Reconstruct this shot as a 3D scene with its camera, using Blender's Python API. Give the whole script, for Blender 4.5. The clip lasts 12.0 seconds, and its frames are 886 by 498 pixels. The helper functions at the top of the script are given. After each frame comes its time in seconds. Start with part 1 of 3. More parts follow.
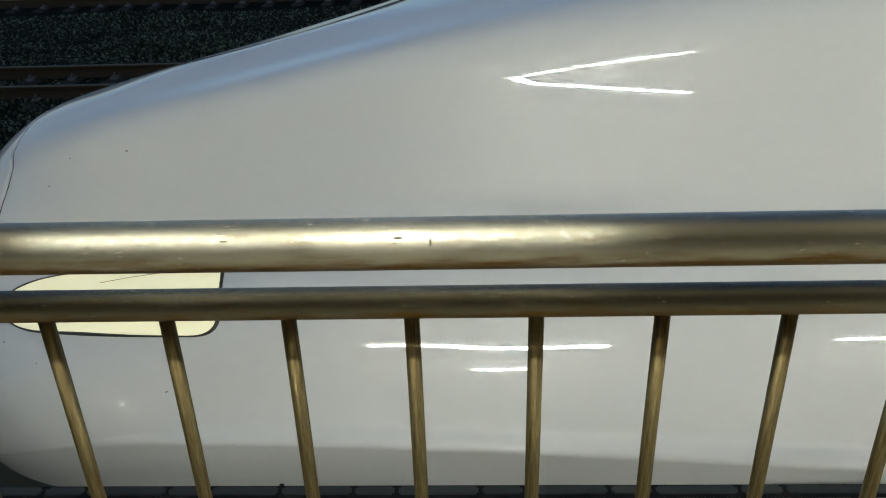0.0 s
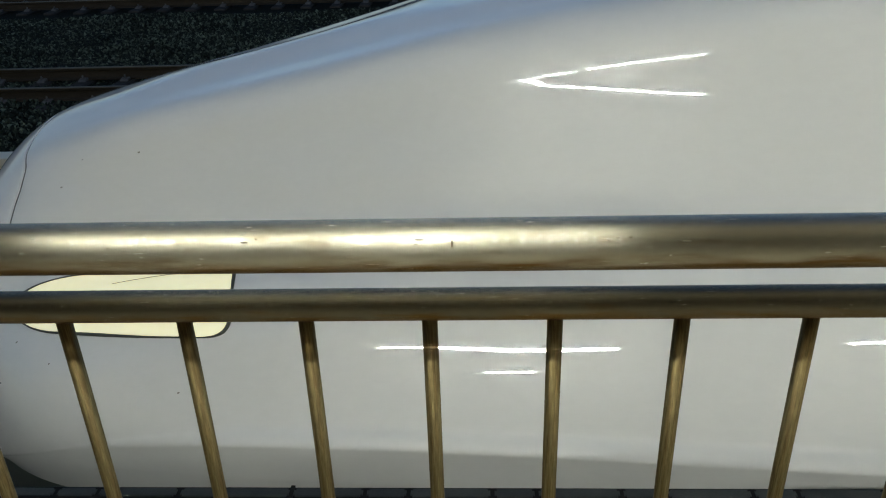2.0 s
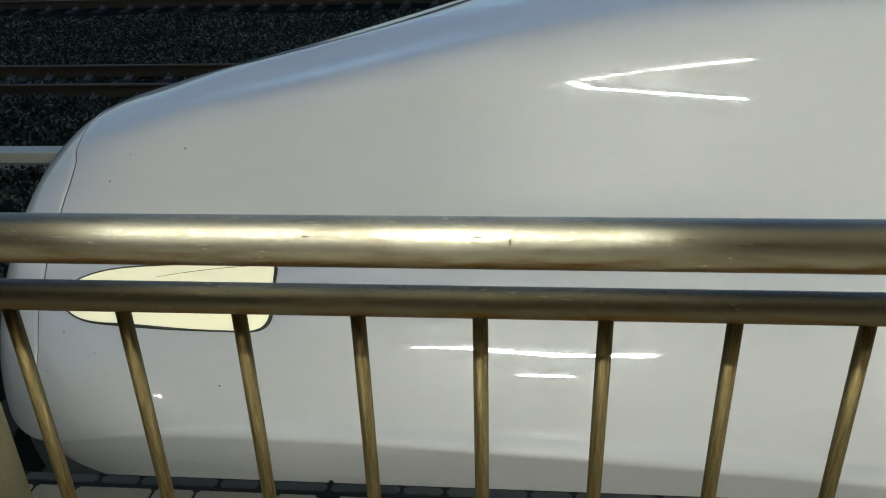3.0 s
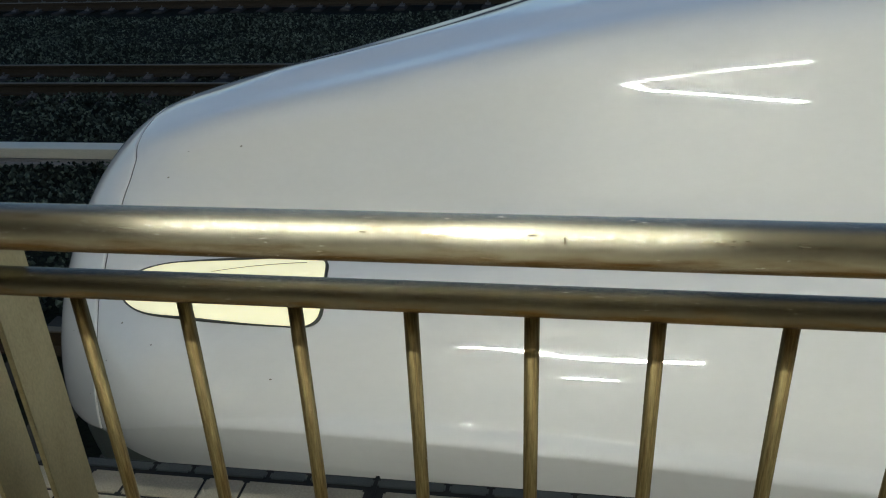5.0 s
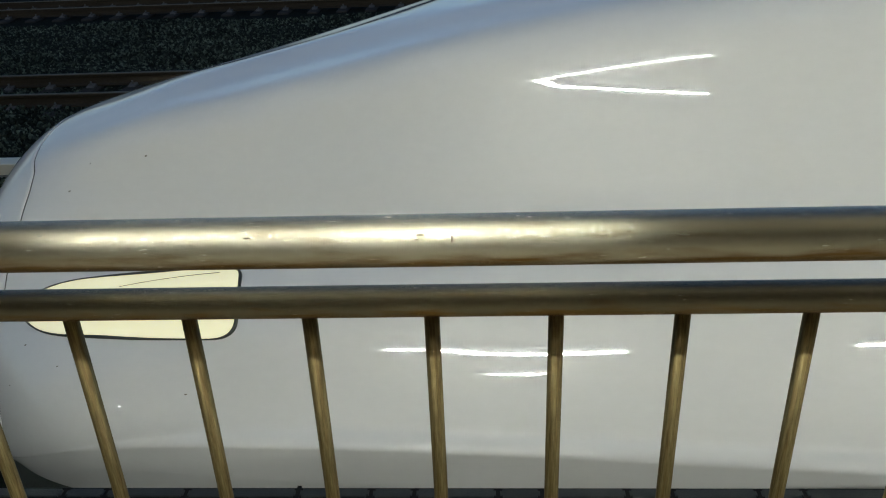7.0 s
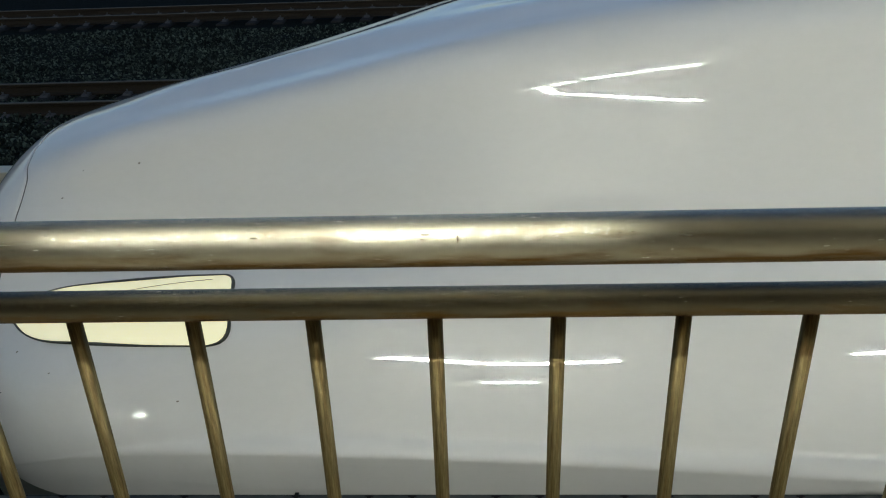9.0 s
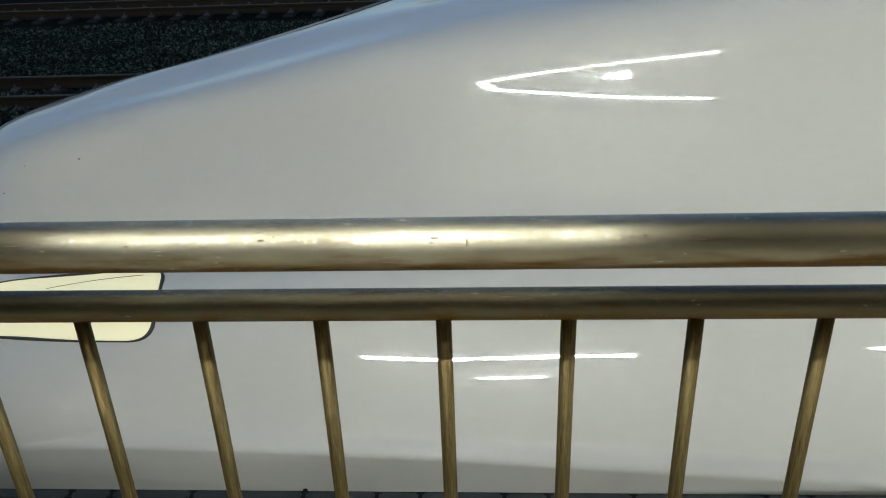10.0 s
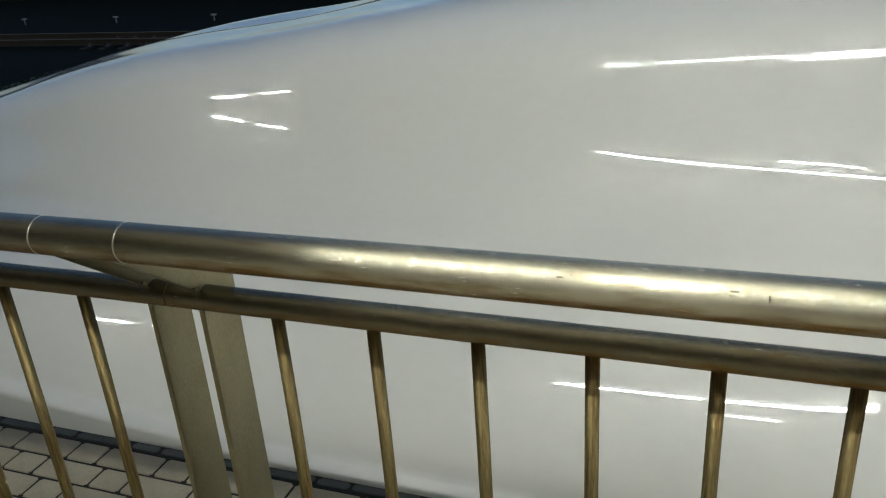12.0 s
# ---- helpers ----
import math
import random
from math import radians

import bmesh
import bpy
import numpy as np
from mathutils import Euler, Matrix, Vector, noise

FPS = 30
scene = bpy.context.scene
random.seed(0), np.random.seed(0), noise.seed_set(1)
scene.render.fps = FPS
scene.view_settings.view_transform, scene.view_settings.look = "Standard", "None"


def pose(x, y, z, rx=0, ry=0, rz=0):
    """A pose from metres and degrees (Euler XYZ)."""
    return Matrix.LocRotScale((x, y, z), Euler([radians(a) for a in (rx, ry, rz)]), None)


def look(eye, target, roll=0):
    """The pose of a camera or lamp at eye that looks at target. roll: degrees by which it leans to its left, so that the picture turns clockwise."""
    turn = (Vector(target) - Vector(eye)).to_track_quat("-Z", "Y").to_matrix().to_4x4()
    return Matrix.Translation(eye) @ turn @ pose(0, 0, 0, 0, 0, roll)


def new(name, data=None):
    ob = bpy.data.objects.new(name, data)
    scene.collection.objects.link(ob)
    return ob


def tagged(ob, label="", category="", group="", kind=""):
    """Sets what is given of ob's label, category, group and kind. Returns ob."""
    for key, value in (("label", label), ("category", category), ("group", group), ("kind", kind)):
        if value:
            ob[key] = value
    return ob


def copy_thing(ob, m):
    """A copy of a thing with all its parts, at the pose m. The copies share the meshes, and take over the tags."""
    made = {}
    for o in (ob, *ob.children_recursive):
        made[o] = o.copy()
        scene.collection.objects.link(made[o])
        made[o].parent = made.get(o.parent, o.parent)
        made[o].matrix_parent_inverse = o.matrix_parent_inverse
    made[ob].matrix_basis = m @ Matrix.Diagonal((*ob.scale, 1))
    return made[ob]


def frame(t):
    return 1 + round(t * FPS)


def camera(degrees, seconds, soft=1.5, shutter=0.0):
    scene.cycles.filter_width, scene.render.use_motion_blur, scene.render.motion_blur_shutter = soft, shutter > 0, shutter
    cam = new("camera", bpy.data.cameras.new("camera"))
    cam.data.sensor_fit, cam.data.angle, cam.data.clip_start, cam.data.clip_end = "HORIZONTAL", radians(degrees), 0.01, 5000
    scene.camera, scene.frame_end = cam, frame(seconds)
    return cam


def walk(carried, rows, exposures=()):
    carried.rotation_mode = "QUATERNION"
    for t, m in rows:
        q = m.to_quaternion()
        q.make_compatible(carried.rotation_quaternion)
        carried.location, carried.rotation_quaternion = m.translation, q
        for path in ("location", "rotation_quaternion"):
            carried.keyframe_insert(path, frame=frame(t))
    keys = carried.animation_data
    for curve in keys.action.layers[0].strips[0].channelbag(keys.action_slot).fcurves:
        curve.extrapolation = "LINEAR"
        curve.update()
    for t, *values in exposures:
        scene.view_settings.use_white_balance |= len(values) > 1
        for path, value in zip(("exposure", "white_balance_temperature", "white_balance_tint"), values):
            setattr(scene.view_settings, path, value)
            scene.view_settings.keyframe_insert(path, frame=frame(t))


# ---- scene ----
cam = camera(58.1, 12.0, 1.1)
PATH = [
    (0, (0.675, -0.819, 1.511), (0.6, 0.962, 0.605), -1.9),
    (0.5, (0.672, -0.824, 1.508), (0.599, 0.961, 0.61), -1.8),
    (1, (0.673, -0.821, 1.51), (0.592, 0.962, 0.607), -2.0),
    (1.5, (0.67, -0.82, 1.509), (0.582, 0.964, 0.61), -2.1),
    (2, (0.662, -0.816, 1.509), (0.568, 0.968, 0.608), -2.0),
    (2.5, (0.652, -0.818, 1.508), (0.525, 0.965, 0.611), -1.9),
    (3, (0.64, -0.825, 1.509), (0.462, 0.955, 0.615), -1.9),
    (5, (0.634, -0.836, 1.51), (0.338, 0.931, 0.623), -2.5),
    (5.5, (0.636, -0.835, 1.508), (0.34, 0.933, 0.623), -2.5),
    (6, (0.655, -0.83, 1.507), (0.402, 0.945, 0.621), -2.6),
    (6.5, (0.671, -0.826, 1.505), (0.51, 0.959, 0.616), -2.6),
    (7, (0.669, -0.827, 1.505), (0.557, 0.96, 0.614), -2.5),
    (9, (0.658, -0.837, 1.5), (0.562, 0.962, 0.63), -2.2),
    (9.5, (0.664, -0.828, 1.506), (0.548, 0.962, 0.62), -2.4),
    (10, (0.658, -0.824, 1.504), (0.538, 0.966, 0.62), -2.3),
    (10.5, (0.654, -0.822, 1.508), (0.514, 0.966, 0.621), -2.3),
    (11, (0.625, -0.826, 1.517), (0.42, 0.954, 0.627), -2.1),
    (11.5, (0.611, -0.833, 1.525), (0.206, 0.925, 0.663), -3.1),
    (12, (0.591, -0.862, 1.533), (-0.066, 0.852, 0.737), -4.1),
]
EXPOSURE = ((0, 0.05), (2, 0.06), (3, 0.13), (5, 0.25), (5.5, 0.25), (6.5, 0.11), (7, 0.08), (9, 0.07), (10.5, 0.04), (11, 0.0), (11.5, -0.02), (12, 0.06))
walk(cam, [(t, look(eye, target, roll)) for t, eye, target, roll in PATH], EXPOSURE)

# ---- world and light ----
world = bpy.data.worlds.new("dusk")
scene.world = world
world.use_nodes = True
sky = world.node_tree.nodes.new("ShaderNodeTexSky")
sky.sky_type, sky.sun_disc = "NISHITA", False
sky.ozone_density = 4.0
sky.sun_elevation, sky.sun_rotation = radians(22.0), radians(190)
world.node_tree.links.new(sky.outputs[0], world.node_tree.nodes["Background"].inputs[0])
world.node_tree.nodes["Background"].inputs[1].default_value = 0.078
TUBE_GLOW = 380.0


# ---- materials ----
def material(name, colour, rough=0.5, metal=0.0, second=None, scale=6.0, stretch=(1, 1, 1), amount=0.5, fine=80.0, grain=0.15,
             bump=0.0, bump_scale=60.0, rough_var=0.1, coat=0.0, per_piece=0.0, glow=0.0, islands=0.0):
    """Colour varied at two scales, roughness and relief; per_piece: how much whole pieces differ."""
    m = bpy.data.materials.new(name)
    m.use_nodes = True
    nt = m.node_tree
    b = nt.nodes["Principled BSDF"]

    def node(kind, **values):
        n = nt.nodes.new(kind)
        for k, v in values.items():
            n.inputs[k].default_value = v
        return n

    def link(a, c):
        nt.links.new(a, c)

    place = node("ShaderNodeTexCoord")
    spread = node("ShaderNodeMapping", Scale=stretch)
    link(place.outputs["Object"], spread.inputs["Vector"])
    big = node("ShaderNodeTexNoise", Scale=scale, Detail=5.0, Roughness=0.6)
    link(spread.outputs[0], big.inputs["Vector"])
    small = node("ShaderNodeTexNoise", Scale=fine, Detail=3.0, Roughness=0.6)
    link(spread.outputs[0], small.inputs["Vector"])
    ramp = nt.nodes.new("ShaderNodeMapRange")
    ramp.inputs["From Min"].default_value, ramp.inputs["From Max"].default_value = 0.35, 0.72
    ramp.inputs["To Max"].default_value = amount
    link(big.outputs["Fac"], ramp.inputs["Value"])
    mix = nt.nodes.new("ShaderNodeMix")
    mix.data_type = "RGBA"
    mix.inputs[6].default_value = (*colour, 1)
    mix.inputs[7].default_value = (*(second or [c * 0.7 for c in colour]), 1)
    link(ramp.outputs[0], mix.inputs[0])
    tone = nt.nodes.new("ShaderNodeMapRange")
    tone.inputs["From Min"].default_value, tone.inputs["From Max"].default_value = 0.3, 0.7
    tone.inputs["To Min"].default_value, tone.inputs["To Max"].default_value = 1 - grain, 1 + grain
    link(small.outputs["Fac"], tone.inputs["Value"])
    value = tone.outputs[0]
    if per_piece:
        info = nt.nodes.new("ShaderNodeObjectInfo")
        piece = nt.nodes.new("ShaderNodeMapRange")
        piece.inputs["To Min"].default_value, piece.inputs["To Max"].default_value = 1 - per_piece, 1 + per_piece
        link(info.outputs["Random"], piece.inputs["Value"])
        times = nt.nodes.new("ShaderNodeMath")
        times.operation = "MULTIPLY"
        link(value, times.inputs[0])
        link(piece.outputs[0], times.inputs[1])
        value = times.outputs[0]
    if islands:
        geo = nt.nodes.new("ShaderNodeNewGeometry")
        power = nt.nodes.new("ShaderNodeMath")
        power.operation = "POWER"
        power.inputs[1].default_value = 3.0
        link(geo.outputs["Random Per Island"], power.inputs[0])
        piece = nt.nodes.new("ShaderNodeMapRange")
        piece.inputs["To Min"].default_value, piece.inputs["To Max"].default_value = 0.35, islands
        link(power.outputs[0], piece.inputs["Value"])
        times = nt.nodes.new("ShaderNodeMath")
        times.operation = "MULTIPLY"
        link(value, times.inputs[0])
        link(piece.outputs[0], times.inputs[1])
        value = times.outputs[0]
    scaled = nt.nodes.new("ShaderNodeVectorMath")
    scaled.operation = "SCALE"
    link(mix.outputs[2], scaled.inputs[0])
    link(value, scaled.inputs["Scale"])
    link(scaled.outputs[0], b.inputs["Base Color"])
    b.inputs["Metallic"].default_value = metal
    b.inputs["Coat Weight"].default_value = coat
    b.inputs["Coat Roughness"].default_value = 0.012
    wear = nt.nodes.new("ShaderNodeMapRange")
    wear.inputs["To Min"].default_value, wear.inputs["To Max"].default_value = max(rough - rough_var, 0.02), rough + rough_var
    link(small.outputs["Fac"], wear.inputs["Value"])
    link(wear.outputs[0], b.inputs["Roughness"])
    if bump:
        relief = node("ShaderNodeTexNoise", Scale=bump_scale, Detail=4.0)
        link(spread.outputs[0], relief.inputs["Vector"])
        bm = node("ShaderNodeBump", Strength=bump, Distance=0.01)
        link(relief.outputs["Fac"], bm.inputs["Height"])
        link(bm.outputs[0], b.inputs["Normal"])
    if glow:
        link(scaled.outputs[0], b.inputs["Emission Color"])
        b.inputs["Emission Strength"].default_value = glow
    return m


def lamp_material(name, colour, strength):
    m = bpy.data.materials.new(name)
    m.use_nodes = True
    b = m.node_tree.nodes["Principled BSDF"]
    b.inputs["Base Color"].default_value = (0.9, 0.9, 0.9, 1)
    b.inputs["Emission Color"].default_value = (*colour, 1)
    b.inputs["Emission Strength"].default_value = strength
    return m


# lower rails: dark reflections under the handrail are put into the base colour
STEEL = material("shade_toned_steel", (0.25, 0.23, 0.175), 0.27, 1.0, (0.18, 0.155, 0.105), 3.0, (0.3, 2, 2), 0.6, 230.0, 0.035, 0.0, 150.0, 0.01)
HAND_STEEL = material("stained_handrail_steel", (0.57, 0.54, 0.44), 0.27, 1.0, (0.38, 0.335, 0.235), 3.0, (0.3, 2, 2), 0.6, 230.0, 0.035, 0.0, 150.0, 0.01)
# brushed round the rail: the gloss spreads across it
for steel in (STEEL, HAND_STEEL):
    brushed = steel.node_tree.nodes.new("ShaderNodeTangent")
    brushed.direction_type, brushed.axis = "RADIAL", "X"
    steel.node_tree.links.new(brushed.outputs[0], steel.node_tree.nodes["Principled BSDF"].inputs["Tangent"])
    steel.node_tree.nodes["Principled BSDF"].inputs["Anisotropic"].default_value = 1.0


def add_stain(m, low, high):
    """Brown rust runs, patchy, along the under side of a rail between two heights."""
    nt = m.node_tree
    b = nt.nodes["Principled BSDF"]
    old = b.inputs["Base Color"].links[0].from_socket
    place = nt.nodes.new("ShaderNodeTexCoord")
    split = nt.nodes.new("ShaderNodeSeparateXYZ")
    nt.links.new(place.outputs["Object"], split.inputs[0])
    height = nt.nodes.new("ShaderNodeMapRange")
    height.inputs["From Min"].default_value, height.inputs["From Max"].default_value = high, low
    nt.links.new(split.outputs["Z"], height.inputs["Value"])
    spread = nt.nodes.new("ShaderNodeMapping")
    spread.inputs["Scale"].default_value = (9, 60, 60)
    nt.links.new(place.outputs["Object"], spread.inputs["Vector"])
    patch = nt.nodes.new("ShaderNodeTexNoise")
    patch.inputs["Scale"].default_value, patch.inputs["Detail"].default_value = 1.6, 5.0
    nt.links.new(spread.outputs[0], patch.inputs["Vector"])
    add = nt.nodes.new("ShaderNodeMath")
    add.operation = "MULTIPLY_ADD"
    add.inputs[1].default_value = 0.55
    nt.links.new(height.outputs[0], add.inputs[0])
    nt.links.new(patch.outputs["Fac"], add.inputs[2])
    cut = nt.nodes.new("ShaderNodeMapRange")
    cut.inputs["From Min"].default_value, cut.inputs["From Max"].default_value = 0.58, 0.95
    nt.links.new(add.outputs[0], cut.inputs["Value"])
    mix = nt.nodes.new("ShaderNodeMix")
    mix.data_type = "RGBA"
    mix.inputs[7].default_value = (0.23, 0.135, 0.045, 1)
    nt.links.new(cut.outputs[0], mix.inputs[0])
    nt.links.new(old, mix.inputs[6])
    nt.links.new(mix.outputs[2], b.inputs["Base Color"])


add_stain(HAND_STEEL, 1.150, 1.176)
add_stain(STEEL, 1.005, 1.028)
STEEL_BAR = material("weathered_steel_bar", (0.23, 0.185, 0.085), 0.5, 0.85, (0.10, 0.058, 0.018), 9.0, (16, 16, 0.9), 1.0, 40.0, 0.35, 0.0, 150.0, 0.05)
STEEL_PLATE = material("brushed_steel_plate", (0.32, 0.285, 0.18), 0.45, 1.0, (0.22, 0.185, 0.105), 7.0, (1, 2, 1), 0.5, 140.0, 0.12, 0.04, 200.0, 0.06)
FIXTURE_STEEL = material("bright_weld_steel", (0.66, 0.63, 0.55), 0.35, 1.0, (0.5, 0.45, 0.36), 20.0)
RUST = material("rust_spot", (0.07, 0.042, 0.02), 0.8, 0.0, (0.11, 0.065, 0.03), 90.0, bump=0.2)
WHITE_PAINT = material("white_train_paint", (0.80, 0.80, 0.79), 0.42, 0.0, (0.76, 0.765, 0.76), 1.6, (0.5, 1, 1), 0.5, 40.0, 0.012, coat=1.0, rough_var=0.05)
DARK_PAINT = material("dark_skirt_paint", (0.10, 0.115, 0.105), 0.45, 0.0, (0.07, 0.08, 0.075), 5.0)
GASKET = material("black_rubber_gasket", (0.05, 0.055, 0.045), 0.5, bump=0.05)
SPECK = material("grime_speck", (0.22, 0.20, 0.18), 0.8)
LENS = material("lit_headlight_lens", (0.93, 0.885, 0.58), 0.25, 0.0, (0.86, 0.80, 0.50), 5.0, (1, 1, 1), 0.6, 200.0, 0.03, coat=1.0, glow=0.55)
PAVER = material("paver", (0.40, 0.355, 0.265), 0.75, 0.0, (0.30, 0.265, 0.19), 9.0, (1, 1, 1), 0.7, 150.0, 0.15, 0.25, 220.0, per_piece=0.12)
EDGE_TILE = material("edge_tile", (0.075, 0.085, 0.08), 0.7, 0.0, (0.05, 0.055, 0.052), 12.0, (1, 1, 1), 0.7, 150.0, 0.15, 0.25, 220.0, per_piece=0.15)
JOINT = material("dark_joint", (0.016, 0.015, 0.013), 0.95, 0.0, (0.01, 0.01, 0.009), 30.0, bump=0.3)
CONCRETE = material("concrete", (0.30, 0.29, 0.27), 0.85, 0.0, (0.20, 0.19, 0.17), 2.5, (1, 1, 1), 0.7, 60.0, 0.15, 0.3, 90.0)
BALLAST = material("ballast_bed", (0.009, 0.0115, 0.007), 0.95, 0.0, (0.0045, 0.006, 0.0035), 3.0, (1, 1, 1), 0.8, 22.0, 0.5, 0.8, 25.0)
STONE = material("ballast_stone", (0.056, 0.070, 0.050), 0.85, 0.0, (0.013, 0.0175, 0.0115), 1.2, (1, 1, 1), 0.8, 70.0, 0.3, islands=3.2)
RAIL_STEEL = material("rusty_rail", (0.066, 0.052, 0.034), 0.75, 0.3, (0.045, 0.034, 0.020), 3.0, (0.3, 4, 4), 0.8, 60.0, 0.25)
RAIL_TOP = material("worn_rail_head", (0.16, 0.135, 0.09), 0.62, 0.5, (0.11, 0.09, 0.06), 5.0, (0.2, 6, 6))
CLIP = material("rail_clip", (0.13, 0.125, 0.11), 0.7, 0.3)
SLEEPER = material("dirty_sleeper", (0.055, 0.052, 0.045), 0.9, 0.0, (0.03, 0.03, 0.026), 4.0, bump=0.3)
# trough lid: warm light from the platform is put into this cream colour
WARM_LID = material("warm_toned_lid", (0.86, 0.78, 0.58), 0.45, 0.0, (0.76, 0.68, 0.50), 3.0, (0.3, 2, 2), 0.5, 60.0, 0.06)
LENS_BAR = material("grey_lens_bar", (0.32, 0.31, 0.22), 0.5)
CEILING = material("cream_soffit_panel", (0.76, 0.71, 0.60), 0.6, 0.0, (0.68, 0.63, 0.52), 0.8, (1, 1, 1), 0.6, 20.0, 0.05)
DARK_CEILING = material("dark_canopy_panel", (0.16, 0.14, 0.11), 0.6, 0.0, (0.12, 0.105, 0.08), 0.8, (1, 1, 1), 0.6, 20.0, 0.05)
WALL = material("beige_wall", (0.30, 0.28, 0.24), 0.7, 0.0, (0.25, 0.23, 0.20), 0.9, (1, 1, 1), 0.6, 20.0, 0.08)
DARK_WALL = material("dark_backdrop", (0.012, 0.016, 0.011), 0.9, 0.0, (0.008, 0.010, 0.007), 1.0)
for dull in (BALLAST, STONE, RAIL_STEEL, SLEEPER, DARK_WALL):
    dull.node_tree.nodes["Principled BSDF"].inputs["Specular IOR Level"].default_value = 0.1
FIXTURE = material("white_fixture", (0.75, 0.75, 0.73), 0.5)
TUBE = lamp_material("lit_tube", (0.965, 1.0, 0.915), TUBE_GLOW)


# ---- builders ----
def mesh_object(name, bm, mat, smooth=False):
    me = bpy.data.meshes.new(name)
    bm.to_mesh(me)
    bm.free()
    me.materials.append(mat)
    if smooth:
        me.shade_smooth()
    return new(name, me)


def part(name, bm, mat, parent, label="", smooth=False):
    ob = mesh_object(name, bm, mat, smooth)
    ob.parent = parent
    return tagged(ob, label)


def thing(name, label, category, group="", at=(0, 0, 0)):
    ob = new(name)
    ob.location = at
    return tagged(ob, label, category, group)


def box(lo, hi, bevel=0.0, segments=1):
    bm = bmesh.new()
    bmesh.ops.create_cube(bm, size=1)
    size = [h - l for l, h in zip(lo, hi)]
    for v in bm.verts:
        v.co = Vector([l + s * (c + 0.5) for l, s, c in zip(lo, size, v.co)])
    if bevel:
        bmesh.ops.bevel(bm, geom=bm.edges[:], offset=bevel, segments=segments, affect="EDGES", profile=0.5)
    return bm


def tube(a, b, radius, sides=32, rings=1, wobble=0.0):
    """A capped round bar from a to b."""
    a, b = Vector(a), Vector(b)
    turn = (b - a).to_track_quat("Z", "Y")
    bm = bmesh.new()
    loops = []
    for k in range(rings + 1):
        mid = a.lerp(b, k / rings)
        off = Vector((0, noise.noise(mid * 1.7) * wobble, noise.noise(mid * 1.3 + Vector((5, 2, 1))) * wobble))
        loops.append([bm.verts.new(mid + off + turn @ Vector((radius * math.cos(2 * math.pi * i / sides), radius * math.sin(2 * math.pi * i / sides), 0))) for i in range(sides)])
    for p, q in zip(loops, loops[1:]):
        for i in range(sides):
            bm.faces.new((p[i], p[(i + 1) % sides], q[(i + 1) % sides], q[i])).smooth = True
    bm.faces.new(loops[0][::-1])
    bm.faces.new(loops[-1])
    return bm


def prism(outline, axis, lo, hi, bevel=0.0):
    """An outline of (p, q) pairs drawn out along x (pairs are y, z)."""
    bm = bmesh.new()
    ends = [[bm.verts.new((x, p, q)) for p, q in outline] for x in (lo, hi)]
    n = len(outline)
    for i in range(n):
        bm.faces.new((ends[0][i], ends[0][(i + 1) % n], ends[1][(i + 1) % n], ends[1][i]))
    bm.faces.new(ends[0][::-1])
    bm.faces.new(ends[1])
    bmesh.ops.recalc_face_normals(bm, faces=bm.faces[:])
    if bevel:
        bmesh.ops.bevel(bm, geom=bm.edges[:], offset=bevel, segments=2, affect="EDGES")
    return bm


def sheet(points):
    """A surface over a grid of points, rows by columns."""
    bm = bmesh.new()
    rows, cols = points.shape[:2]
    verts = [[bm.verts.new(points[i, j]) for j in range(cols)] for i in range(rows)]
    for i in range(rows - 1):
        for j in range(cols - 1):
            bm.faces.new((verts[i][j], verts[i][j + 1], verts[i + 1][j + 1], verts[i + 1][j])).smooth = True
    return bm


# ---- the shape of the train nose ----
TRACK_Y, RAIL_Z = 2.54, -1.25      # middle of the near track, top of its rails
TIP_X = -1.66                      # tip of the standing train's nose


def eased(us, values, soft):
    """A smooth curve through the values at the distances us behind the nose tip."""
    s = np.linspace(0, 4.0, 801)
    line = np.interp(s ** 2, us, values)
    k = np.arange(-60, 61)
    g = np.exp(-0.5 * (k * 0.005 / soft) ** 2)
    left = 2 * line[0] - line[60:0:-1]
    right = np.full(60, line[-1])
    return s, np.convolve(np.concatenate([left, line, right]), g / g.sum(), "valid")


U_KNOTS = (0, 0.03, 0.11, 0.25, 0.46, 0.76, 1.03, 1.5, 2.2, 4, 7, 10, 14)
NOSE = {
    "top": eased((0, 0.03, 0.11, 0.25, 0.46, 0.76, 1.03, 1.5, 2.2, 3.2, 4.5, 7, 10, 14),
                 (-0.45, -0.12, 0.12, 0.37, 0.529, 0.65, 0.747, 0.834, 0.942, 0.994, 1.181, 1.409, 2.2, 2.35), 0.06),
    "half": eased(U_KNOTS, (0, 0.4, 0.7, 0.92, 1.1, 1.3, 1.41, 1.507, 1.576, 1.72, 1.705, 1.69, 1.69), 0.06),
    "belt": eased(U_KNOTS, (-0.5, -0.5, -0.5, -0.5, -0.48, -0.30, -0.15, -0.04, 0, 0, 0, 0, 0), 0.08),
    "power": eased((0, 0.46, 0.76, 1.03, 1.5, 2.2, 3.2, 4.5, 6.5, 10, 14), (1.8, 1.78, 1.8, 1.60, 1.654, 1.831, 1.905, 2.048, 2.254, 2.2, 2.6), 0.08),
}
# how far the skin swells (+) or is drawn in (-): rows round the section from the crown to the belt, columns back from the tip
BEND_AT = (0, 0.10, 0.19, 0.27, 0.34, 0.41, 0.49, 0.60, 0.72, 0.84, 0.95, 1.10)
BEND_U = (0, 0.45, 0.75, 1.15, 1.6, 2.2, 2.8, 3.5, 4.3, 5.2, 6.5, 14)


